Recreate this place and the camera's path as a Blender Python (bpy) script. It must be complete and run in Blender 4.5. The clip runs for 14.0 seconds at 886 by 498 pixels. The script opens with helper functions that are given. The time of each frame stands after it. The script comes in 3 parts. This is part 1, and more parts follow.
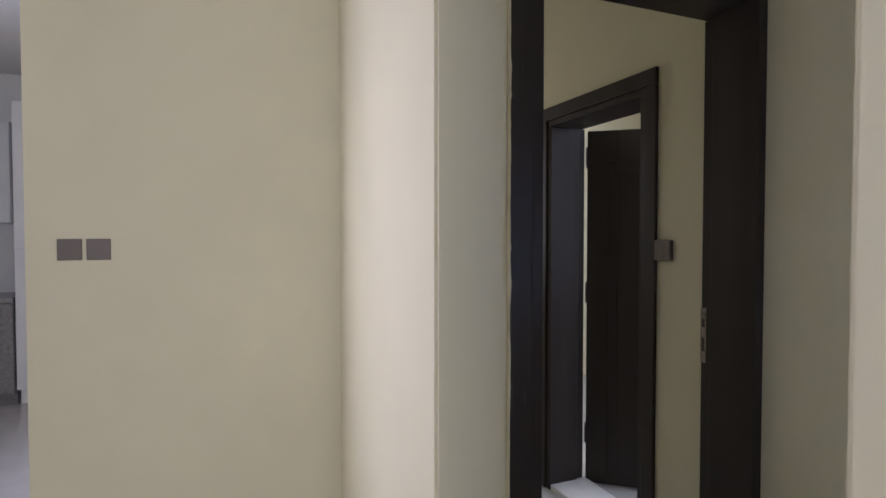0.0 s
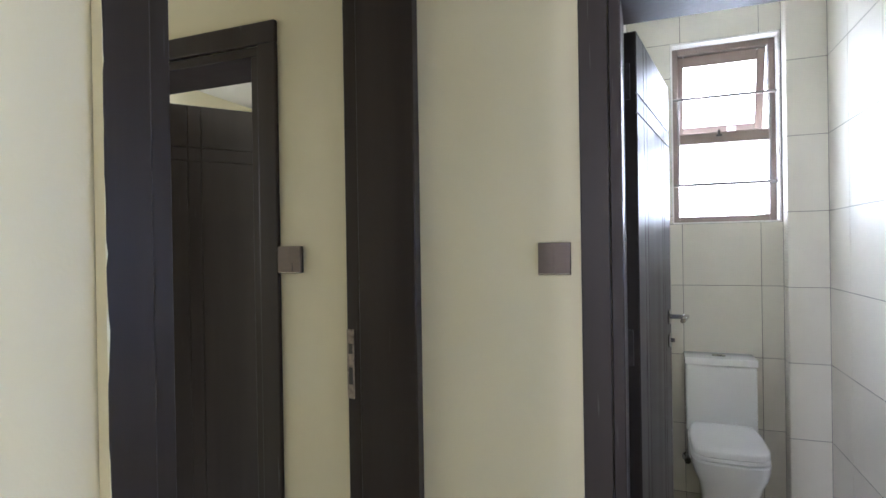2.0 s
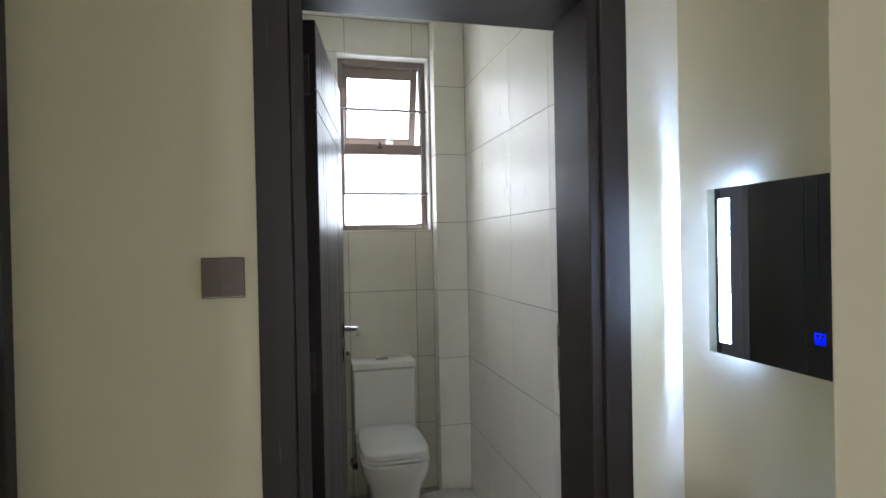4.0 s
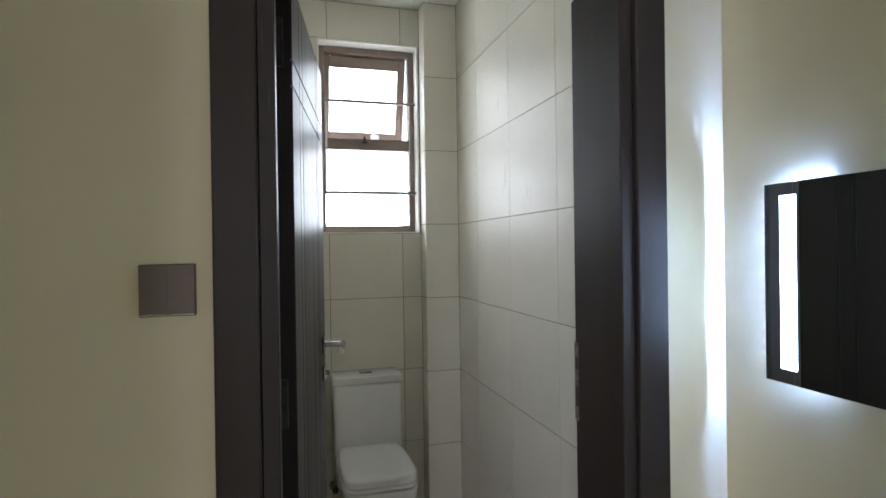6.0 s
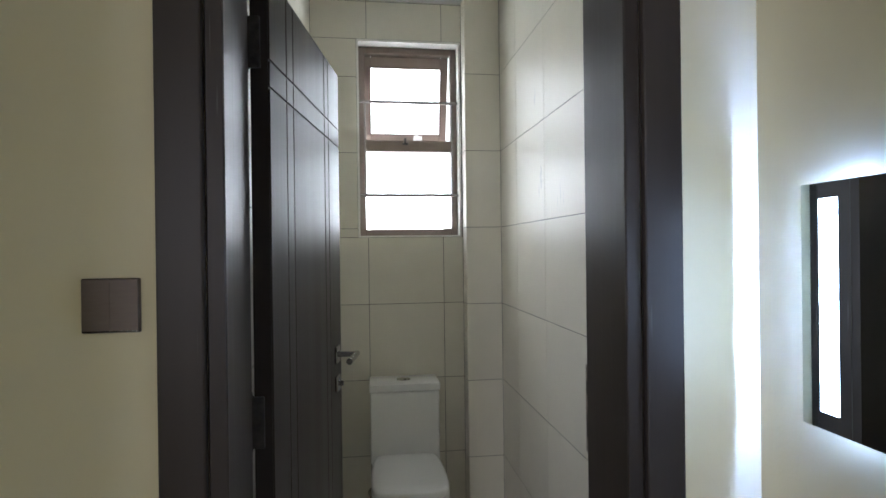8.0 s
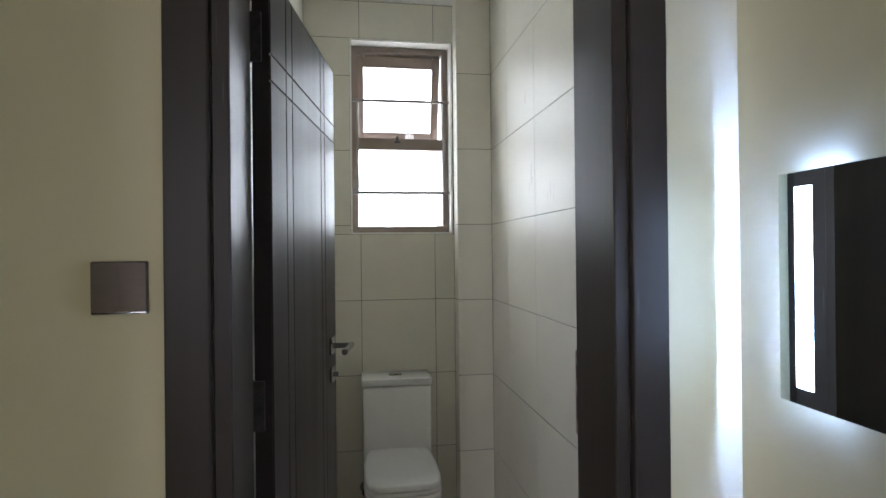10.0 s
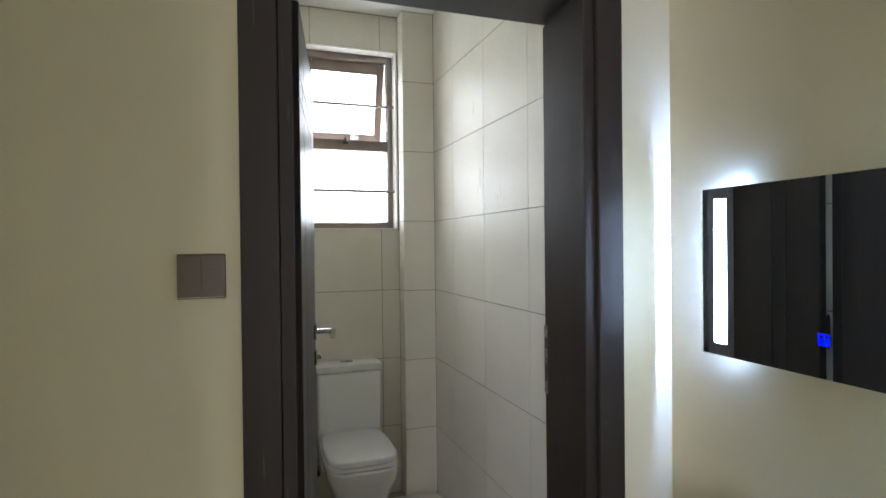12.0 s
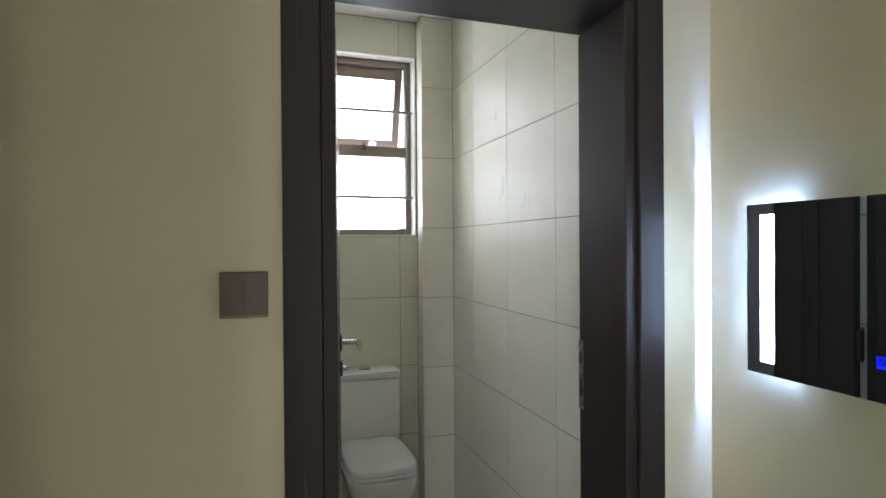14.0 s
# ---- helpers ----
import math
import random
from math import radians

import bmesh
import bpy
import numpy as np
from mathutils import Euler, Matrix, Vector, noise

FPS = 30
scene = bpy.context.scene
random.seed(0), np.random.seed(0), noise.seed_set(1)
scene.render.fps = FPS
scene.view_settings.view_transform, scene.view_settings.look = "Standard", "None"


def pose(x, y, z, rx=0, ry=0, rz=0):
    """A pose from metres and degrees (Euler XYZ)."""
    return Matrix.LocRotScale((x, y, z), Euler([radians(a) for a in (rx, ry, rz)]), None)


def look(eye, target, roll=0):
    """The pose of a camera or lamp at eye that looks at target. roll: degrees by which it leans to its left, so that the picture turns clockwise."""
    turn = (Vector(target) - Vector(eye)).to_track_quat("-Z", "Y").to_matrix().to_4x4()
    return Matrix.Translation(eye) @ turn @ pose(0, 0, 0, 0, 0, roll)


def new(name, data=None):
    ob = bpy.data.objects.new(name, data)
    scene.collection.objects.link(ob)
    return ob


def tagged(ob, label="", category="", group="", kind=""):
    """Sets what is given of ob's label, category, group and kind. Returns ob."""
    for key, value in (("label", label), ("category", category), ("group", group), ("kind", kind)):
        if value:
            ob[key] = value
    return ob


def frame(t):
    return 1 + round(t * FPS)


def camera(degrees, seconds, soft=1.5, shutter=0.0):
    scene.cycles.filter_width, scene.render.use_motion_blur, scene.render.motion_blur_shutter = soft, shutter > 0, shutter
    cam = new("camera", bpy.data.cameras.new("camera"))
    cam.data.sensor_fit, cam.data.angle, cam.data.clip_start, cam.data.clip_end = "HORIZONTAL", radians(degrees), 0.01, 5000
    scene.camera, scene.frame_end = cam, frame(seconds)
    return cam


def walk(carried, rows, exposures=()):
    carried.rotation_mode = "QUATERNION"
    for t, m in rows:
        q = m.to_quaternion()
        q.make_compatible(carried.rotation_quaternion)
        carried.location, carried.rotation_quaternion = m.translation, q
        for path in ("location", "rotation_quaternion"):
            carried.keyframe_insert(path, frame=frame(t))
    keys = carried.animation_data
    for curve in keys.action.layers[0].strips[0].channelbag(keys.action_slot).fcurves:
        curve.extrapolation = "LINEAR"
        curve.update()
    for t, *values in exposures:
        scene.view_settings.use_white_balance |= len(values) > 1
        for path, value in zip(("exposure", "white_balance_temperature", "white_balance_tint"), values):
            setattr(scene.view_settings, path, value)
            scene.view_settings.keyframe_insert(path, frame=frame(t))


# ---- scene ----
cam = camera(78.1, 14.0, soft=1.6)
PATH = [
    (0, (1.947, 0.812, 1.419), (0.096, 1.567, 1.367), 0.0),
    (0.5, (1.647, 0.816, 1.376), (0.112, 2.098, 1.361), 1.0),
    (1, (1.5, 0.835, 1.372), (0.199, 2.353, 1.368), -1.3),
    (1.5, (1.362, 0.964, 1.372), (0.345, 2.686, 1.375), -1.5),
    (2, (1.28, 1.062, 1.388), (0.564, 2.93, 1.381), -0.9),
    (2.5, (1.172, 1.12, 1.395), (0.978, 3.111, 1.379), 1.1),
    (3, (1.115, 1.122, 1.425), (1.239, 3.118, 1.418), 0.4),
    (3.5, (1.164, 1.174, 1.419), (1.567, 3.133, 1.411), -1.1),
    (3.7, (1.203, 1.217, 1.413), (1.655, 3.165, 1.397), -1.3),
    (6, (1.229, 1.52, 1.416), (1.777, 3.443, 1.411), -0.8),
    (6.5, (1.251, 1.536, 1.405), (1.816, 3.454, 1.4), -0.6),
    (7, (1.381, 1.57, 1.389), (1.923, 3.495, 1.381), -0.9),
    (7.5, (1.439, 1.585, 1.425), (1.801, 3.552, 1.42), -0.8),
    (7.7, (1.439, 1.584, 1.437), (1.708, 3.566, 1.433), -0.7),
    (9.8, (1.433, 1.601, 1.41), (1.721, 3.58, 1.413), -0.7),
    (10, (1.419, 1.548, 1.408), (1.729, 3.524, 1.413), -0.6),
    (10.5, (1.305, 1.461, 1.441), (1.618, 3.436, 1.441), -0.5),
    (11, (1.12, 1.352, 1.447), (1.48, 3.319, 1.444), -0.4),
    (11.5, (1.09, 1.346, 1.441), (1.579, 3.285, 1.425), 1.7),
    (12, (1.131, 1.369, 1.409), (1.792, 3.256, 1.392), -0.6),
    (12.5, (1.179, 1.402, 1.423), (1.866, 3.28, 1.409), -0.6),
    (13, (1.187, 1.416, 1.436), (1.834, 3.309, 1.419), -0.5),
    (13.5, (1.154, 1.41, 1.436), (1.784, 3.309, 1.423), -0.5),
    (14, (1.064, 1.416, 1.442), (1.71, 3.309, 1.429), -0.4),
]
EXPOSURES = [(0, -0.35, 5450, 22), (0.5, 0.2, 5200, 19), (1, 0.4, 5250, 18), (1.5, 0.62, 5250, 17), (2, 0.88, 5350, 16), (2.5, 0.65, 5500, 15), (3, 0.5, 5650, 13), (3.5, 0.2, 5700, 12), (6, -0.2, 5850, 10), (10, -0.27, 5850, 10), (11, -0.2, 5850, 10), (12, 0.03, 5950, 10), (14, -0.05, 5950, 9)]
walk(cam, [(t, look(eye, target, roll)) for t, eye, target, roll in PATH], EXPOSURES)

# ---- world and lights ----
world = bpy.data.worlds.new("sky")
scene.world = world
world.use_nodes = True
wn = world.node_tree
sky = wn.nodes.new("ShaderNodeTexSky")
sky.sky_type, sky.sun_disc = "NISHITA", False
sky.sun_elevation, sky.sun_rotation = radians(50), radians(200)
wn.links.new(sky.outputs["Color"], wn.nodes["Background"].inputs["Color"])
wn.nodes["Background"].inputs["Strength"].default_value = 0.05


def area_light(name, place, target, width, height, watts, colour=(1, 1, 1), spread=180):
    """A rectangular area lamp; a spread below 180 degrees keeps it off other walls."""
    data = bpy.data.lights.new(name, "AREA")
    data.shape, data.size, data.size_y, data.energy, data.color = "RECTANGLE", width, height, watts, colour
    data.spread = radians(spread)
    ob = new(name, data)
    ob.matrix_world = look(place, target)
    return ob


area_light("daylight_toilet_window", (1.65, 5.0, 1.9), (1.65, 0, 1.95), 2.4, 2.0, 225, (0.96, 0.99, 1))
# Unseen fill lamps added to brighten the rooms; their walls have no window openings.
area_light("fill_living_south", (-0.62, -2.15, 1.5), (-0.3, 0, 1.4), 0.5, 1.8, 7.4, (1, 0.95, 0.97), 60)
area_light("fill_living_east", (4.15, 0.65, 1.5), (0, 0.65, 1.4), 0.8, 2.0, 48, (0.96, 0.97, 1))
area_light("fill_kitchen", (-1.25, -2.15, 1.5), (-1.0, 0, 1.4), 1.5, 1.8, 46, (0.95, 0.9, 1), 110)
area_light("fill_corridor", (-2.55, 1.98, 1.7), (0, 1.98, 1.7), 0.8, 1.2, 9.5, (1, 0.97, 0.9))
area_light("fill_bedroom", (-2.0, 5.6, 1.6), (-2.0, 0, 1.8), 1.0, 1.2, 0.55, (0.95, 0.93, 1))


# ---- materials ----
def material(name, colour, rough=0.5, metal=0.0, vary=0.06, scale=3.0, grain=0.0, grain_scale=250.0, per_object=0.0, stretch=(1, 1, 1), coat=0.0, rough_vary=0.0, specular=0.5, wear=0.0):
    """A surface with stains at one scale and fine relief at another."""
    m = bpy.data.materials.new(name)
    m.use_nodes = True
    n, l = m.node_tree.nodes, m.node_tree.links
    b = n["Principled BSDF"]
    b.inputs["Roughness"].default_value, b.inputs["Metallic"].default_value = rough, metal
    b.inputs["Coat Weight"].default_value, b.inputs["Specular IOR Level"].default_value = coat, specular
    co = n.new("ShaderNodeTexCoord")
    mp = n.new("ShaderNodeMapping")
    mp.inputs["Scale"].default_value = stretch
    l.new(co.outputs["Object"], mp.inputs["Vector"])
    if per_object:
        which, far = n.new("ShaderNodeObjectInfo"), n.new("ShaderNodeMath")
        far.operation = "MULTIPLY"
        far.inputs[1].default_value = 40
        l.new(which.outputs["Random"], far.inputs[0])
        l.new(far.outputs["Value"], mp.inputs["Location"])
    big = n.new("ShaderNodeTexNoise")
    big.inputs["Scale"].default_value, big.inputs["Detail"].default_value = scale, 5
    l.new(mp.outputs["Vector"], big.inputs["Vector"])
    ramp = n.new("ShaderNodeMapRange")
    ramp.inputs["From Min"].default_value, ramp.inputs["From Max"].default_value = 0.3, 0.7
    ramp.inputs["To Min"].default_value, ramp.inputs["To Max"].default_value = 1 - vary, 1 + vary
    l.new(big.outputs["Fac"], ramp.inputs["Value"])
    level = ramp.outputs["Result"]
    if per_object:
        info, r2, mul = n.new("ShaderNodeObjectInfo"), n.new("ShaderNodeMapRange"), n.new("ShaderNodeMath")
        r2.inputs["To Min"].default_value, r2.inputs["To Max"].default_value = 1 - per_object, 1 + per_object
        l.new(info.outputs["Random"], r2.inputs["Value"])
        mul.operation = "MULTIPLY"
        l.new(level, mul.inputs[0])
        l.new(r2.outputs["Result"], mul.inputs[1])
        level = mul.outputs["Value"]
    mix = n.new("ShaderNodeVectorMath")
    mix.operation = "SCALE"
    mix.inputs[0].default_value = colour
    l.new(level, mix.inputs["Scale"])
    l.new(mix.outputs["Vector"], b.inputs["Base Color"])
    if wear:
        long, scuff, mark, shade = n.new("ShaderNodeMapping"), n.new("ShaderNodeTexNoise"), n.new("ShaderNodeMapRange"), n.new("ShaderNodeMix")
        long.inputs["Scale"].default_value = (1, 1, 0.05)
        l.new(co.outputs["Object"], long.inputs["Vector"])
        scuff.inputs["Scale"].default_value, scuff.inputs["Detail"].default_value = 70, 2
        l.new(long.outputs["Vector"], scuff.inputs["Vector"])
        mark.inputs["From Min"].default_value, mark.inputs["From Max"].default_value = 0.71, 0.78
        l.new(scuff.outputs["Fac"], mark.inputs["Value"])
        shade.data_type = "RGBA"
        shade.inputs["B"].default_value = (wear, wear * 0.92, wear * 0.85, 1)
        l.new(mark.outputs["Result"], shade.inputs["Factor"])
        l.new(mix.outputs["Vector"], shade.inputs["A"])
        l.new(shade.outputs["Result"], b.inputs["Base Color"])
    if rough_vary:
        r3 = n.new("ShaderNodeMapRange")
        r3.inputs["From Min"].default_value, r3.inputs["From Max"].default_value = 0.3, 0.7
        r3.inputs["To Min"].default_value, r3.inputs["To Max"].default_value = rough - rough_vary, rough + rough_vary
        l.new(big.outputs["Fac"], r3.inputs["Value"])
        l.new(r3.outputs["Result"], b.inputs["Roughness"])
    if grain:
        fine, bump = n.new("ShaderNodeTexNoise"), n.new("ShaderNodeBump")
        fine.inputs["Scale"].default_value, fine.inputs["Detail"].default_value = grain_scale, 3
        l.new(mp.outputs["Vector"], fine.inputs["Vector"])
        bump.inputs["Strength"].default_value, bump.inputs["Distance"].default_value = grain, 0.001
        l.new(fine.outputs["Fac"], bump.inputs["Height"])
        l.new(bump.outputs["Normal"], b.inputs["Normal"])
    return m


def glowing(name, colour, strength, body=(0.8, 0.8, 0.8)):
    m = bpy.data.materials.new(name)
    m.use_nodes = True
    b = m.node_tree.nodes["Principled BSDF"]
    b.inputs["Base Color"].default_value = (*body, 1)
    b.inputs["Emission Color"].default_value = (*colour, 1)
    b.inputs["Emission Strength"].default_value = strength
    return m


def glass(name, rough=0.0):
    m = bpy.data.materials.new(name)
    m.use_nodes = True
    b = m.node_tree.nodes["Principled BSDF"]
    b.inputs["Transmission Weight"].default_value, b.inputs["Roughness"].default_value = 1.0, rough
    b.inputs["IOR"].default_value = 1.45
    return m


def milky(name, colour):
    """Thin plastic that lets light through from behind."""
    m = bpy.data.materials.new(name)
    m.use_nodes = True
    n, l = m.node_tree.nodes, m.node_tree.links
    b, through_it, mix = n["Principled BSDF"], n.new("ShaderNodeBsdfTranslucent"), n.new("ShaderNodeMixShader")
    b.inputs["Base Color"].default_value, b.inputs["Roughness"].default_value = (*colour, 1), 0.3
    through_it.inputs["Color"].default_value = (*colour, 1)
    mix.inputs["Fac"].default_value = 0.7
    l.new(b.outputs["BSDF"], mix.inputs[1])
    l.new(through_it.outputs["BSDF"], mix.inputs[2])
    l.new(mix.outputs["Shader"], n["Material Output"].inputs["Surface"])
    return m


PAINT = material("cream_wall_paint", (0.705, 0.643, 0.44), 0.6, vary=0.03, scale=2.2, grain=0.25, grain_scale=160)
CEILING = material("white_ceiling_paint", (0.8, 0.79, 0.76), 0.8, vary=0.02, grain=0.15)
WOOD = material("dark_stained_wood", (0.037, 0.029, 0.0245), 0.4, specular=0.22, wear=0.09, vary=0.22, scale=9, grain=0.3, grain_scale=60, stretch=(1, 1, 0.06), rough_vary=0.06)
WOOD_EDGE = material("worn_dark_wood", (0.045, 0.039, 0.036), 0.42, vary=0.25, scale=14, grain=0.3, grain_scale=80, stretch=(1, 1, 0.08))
TILE = material("cream_ceramic_tile", (0.69, 0.658, 0.565), 0.41, specular=0.28, vary=0.03, scale=5, per_object=0.02, grain=0.04, grain_scale=25, rough_vary=0.03)
FLOOR_TILE = material("pale_ceramic_floor_tile", (0.5, 0.46, 0.38), 0.35, vary=0.03, scale=5, per_object=0.02)
GROUT = material("grey_grout", (0.12, 0.11, 0.095), 0.9, vary=0.15, scale=12, grain=0.4)
FLOOR = material("pale_floor_tile", (0.55, 0.54, 0.52), 0.2, vary=0.05, scale=5)
PLASTER = material("white_plaster_trim", (0.8, 0.78, 0.74), 0.6, vary=0.05, scale=15, grain=0.4)
CERAMIC = material("white_glazed_ceramic", (0.8, 0.8, 0.79), 0.12, vary=0.015, scale=4, coat=0.3)
SEAT = material("white_seat_plastic", (0.82, 0.82, 0.82), 0.14, vary=0.015, scale=5)
SHEET = material("white_plastic_sheet", (0.74, 0.72, 0.66), 0.4, vary=0.05, scale=14, grain=0.3, grain_scale=40)
CHROME = material("chrome", (0.42, 0.42, 0.43), 0.14, metal=1.0, vary=0.05, scale=30)
STEEL = material("brushed_steel_plate", (0.15, 0.12, 0.1), 0.45, metal=0.5, vary=0.06, scale=40, stretch=(1, 1, 8))
STEEL_WORN = material("worn_strike_steel", (0.27, 0.225, 0.185), 0.5, metal=0.7, vary=0.5, scale=55)
STAIN = material("dried_grout_smear", (0.55, 0.53, 0.47), 0.32, vary=0.15, scale=60, grain=0.3)
HINGE = material("dark_hinge_steel", (0.07, 0.06, 0.055), 0.5, metal=0.6, vary=0.3, scale=60)
ALUMINIUM = material("brown_window_aluminium", (0.25, 0.195, 0.165), 0.45, metal=0.1, vary=0.06, scale=12)
BAR = material("pale_grille_steel", (0.3, 0.27, 0.25), 0.5, metal=0.1, vary=0.1, scale=20)
CABINET = material("white_cabinet_laminate", (0.8, 0.8, 0.8), 0.35, vary=0.02)
COUNTER = material("grey_stone_worktop", (0.25, 0.24, 0.24), 0.3, vary=0.2, scale=40)
PANE = glass("window_glass", 0.05)
MILKY = milky("milky_plastic", (0.9, 0.9, 0.9))
MIRROR = material("mirror_silver", (0.72, 0.78, 0.78), 0.01, metal=1.0, vary=0.0)
MIRROR_EDGE = material("green_mirror_edge", (0.1, 0.2, 0.17), 0.2, vary=0.05)
LED_FRONT = glowing("frosted_light_strip", (0.58, 0.78, 1.16), 36.0)
LED_BACK = glowing("mirror_back_light", (0.46, 0.66, 1.25), 1100.0)
BLUE = glowing("blue_touch_light", (0.0, 0.004, 1.0), 2.2, (0.02, 0.02, 0.1))


# ---- building helpers ----
def box(bm, x0, x1, y0, y1, z0, z1, bevel=0.0, segments=1):
    m = Matrix.Translation(((x0 + x1) / 2, (y0 + y1) / 2, (z0 + z1) / 2)) @ Matrix.Diagonal((x1 - x0, y1 - y0, z1 - z0, 1))
    got = bmesh.ops.create_cube(bm, size=1, matrix=m)
    if bevel:
        edges = {e for v in got["verts"] for e in v.link_edges}
        bmesh.ops.bevel(bm, geom=list(edges), offset=bevel, segments=segments, affect="EDGES", profile=0.5)
    return bm


def boxes(*rows, bevel=0.0, segments=1):
    bm = bmesh.new()
    for row in rows:
        box(bm, *row, bevel=bevel, segments=segments)
    return bm


def tube(bm, a, b, radius, sides=12):
    a, b = Vector(a), Vector(b)
    m = Matrix.Translation((a + b) / 2) @ (b - a).to_track_quat("Z", "Y").to_matrix().to_4x4()
    bmesh.ops.create_cone(bm, cap_ends=True, segments=sides, radius1=radius, radius2=radius, depth=(b - a).length, matrix=m)
    return bm


def loft(rings, sides=40, close=True):
    """A skin over rings (centre x, centre y, half width x, half width y, z, squareness)."""
    bm, loops = bmesh.new(), []
    for cx, cy, rx, ry, z, power in rings:
        loop = []
        for i in range(sides):
            a = 2 * math.pi * i / sides
            c, s = math.cos(a), math.sin(a)
            loop.append(bm.verts.new((cx + rx * math.copysign(abs(c) ** (2 / power), c), cy + ry * math.copysign(abs(s) ** (2 / power), s), z)))
        loops.append(loop)
    for low, high in zip(loops, loops[1:]):
        for i in range(sides):
            bm.faces.new((low[i], low[(i + 1) % sides], high[(i + 1) % sides], high[i]))
    if close:
        bm.faces.new(loops[0][::-1])
        bm.faces.new(loops[-1])
    bmesh.ops.recalc_face_normals(bm, faces=bm.faces)
    return bm


def mesh_of(name, bm, mat, smooth=False):
    me = bpy.data.meshes.new(name)
    bm.to_mesh(me)
    bm.free()
    me.materials.append(mat)
    if smooth:
        for p in me.polygons:
            p.use_smooth = True
        me.set_sharp_from_angle(angle=radians(40))
    return me


def part(name, bm, mat, parent=None, label="", smooth=False):
    ob = new(name, mesh_of(name, bm, mat, smooth))
    ob.parent = parent
    return tagged(ob, label)


def thing(name, label, category, place=None, group="", kind=""):
    ob = new(name)
    ob.matrix_world = place or Matrix()
    return tagged(ob, label, category, group, kind)


def structure(name, bm, mat, label, category, smooth=False):
    return tagged(part(name, bm, mat, smooth=smooth), label, category, kind="structure")


# ---- walls, floors, ceilings ----
H = 2.86
wall_north = structure("wall_north", boxes(
    (-2.6, -0.642, 2.5, 2.72, 0, H), (-0.642, 0.11, 2.5, 2.72, 2.045, H), (0.11, 1.184, 2.5, 2.72, 0, H),
    (1.184, 1.942, 2.5, 2.72, 2.045, H), (1.942, 2.305, 2.5, 2.72, 0, H)), PAINT, "cream painted wall with two door openings", "wall")
wall_west = structure("wall_west", boxes((0.435, 0.655, 1.46, 1.597, 0, H), (0.435, 0.655, 1.597, 2.5, 2.235, H)), PAINT, "cream painted wall round a tall doorway", "wall")
bm = boxes((-0.53, 0.656, 1.318, 1.46, 0, H))
bmesh.ops.bevel(bm, geom=[e for e in bm.edges if all(abs(v.co.x - 0.656) < 0.001 and abs(v.co.y - 1.318) < 0.001 for v in e.verts)], offset=0.009, segments=6, affect="EDGES")
wall_return = structure("wall_return", bm, PAINT, "daylit cream painted return wall with a rounded corner", "wall")
wall_switch = structure("wall_switch", boxes((-0.7, -0.53, 0.136, 1.46, 0, H)), PAINT, "cream painted wall carrying two switches", "wall")
bm = boxes((1.74, 4.2, 1.148, 1.74, 0, H))
bmesh.ops.bevel(bm, geom=[e for e in bm.edges if all(abs(v.co.x - 1.74) < 0.001 for v in e.verts) and abs(e.verts[0].co.y - e.verts[1].co.y) < 0.001], offset=0.008, segments=4, affect="EDGES")
wall_partition = structure("wall_partition", bm, PAINT, "deep end of a cream painted partition beside the washing niche", "wall")
wall_niche = structure("wall_niche", boxes((2.148, 2.305, 1.74, 2.5, 0, H)), PAINT, "cream painted wall of the washing niche", "wall")
wall_corridor = structure("wall_corridor", boxes((-2.75, -2.6, 1.31, 2.72, 0, H), (-2.6, -0.7, 1.31, 1.46, 0, H)), PAINT, "cream painted corridor walls", "wall")
wall_living = structure("wall_living", boxes((4.2, 4.35, -2.35, 1.74, 0, H), (-0.65, 4.2, -2.35, -2.2, 0, H)), PAINT, "plain cream walls of the living room", "wall")
wall_kitchen = structure("wall_kitchen", boxes((-4.25, -4.1, -2.35, 1.46, 0, H), (-4.1, -0.65, -2.35, -2.2, 0, H), (-4.1, -2.75, 1.31, 1.46, 0, H)), CEILING, "plain pale kitchen walls", "wall")
wall_bedroom = structure("wall_bedroom", boxes((-2.75, -2.6, 2.72, 5.85, 0, H), (-2.6, 1.0, 5.7, 5.85, 0, H)), PAINT, "plain cream bedroom walls", "wall")
floor = structure("floor", boxes((-4.25, 4.35, -2.35, 1.74, -0.2, 0), (-2.75, 2.305, 1.74, 2.61, -0.2, 0), (-2.75, 1.0, 2.61, 5.85, -0.2, -0.001)), FLOOR, "pale glossy tiled floor", "floor")
ceiling = structure("ceiling", boxes((-4.25, 4.35, -2.35, 1.74, H, H + 0.12), (-2.75, 2.305, 1.74, 2.61, H, H + 0.12), (-2.75, 1.0, 2.61, 5.85, H, H + 0.12)), CEILING, "white painted ceiling", "ceiling")

# toilet room shell; the tiles are laid on it at the end
WCF = 0.0
wall_toilet_left = structure("wall_toilet_left", boxes((1.0, 1.1565, 2.72, 4.6, -0.2, H)), GROUT, "tiled side wall of the toilet room", "wall")
wall_toilet_right = structure("wall_toilet_right", boxes((2.1065, 2.305, 2.72, 4.6, -0.2, H)), GROUT, "cream tiled side wall of the toilet room", "wall")
wall_toilet_back = structure("wall_toilet_back", boxes((1.15, 2.113, 4.3865, 4.6, -0.2, 1.495), (1.15, 2.113, 4.3865, 4.6, 2.503, H),
                                                       (1.15, 1.387, 4.3865, 4.6, 1.495, 2.503), (1.92, 2.113, 4.3865, 4.6, 1.495, 2.503)), GROUT, "cream tiled back wall with a window", "wall")
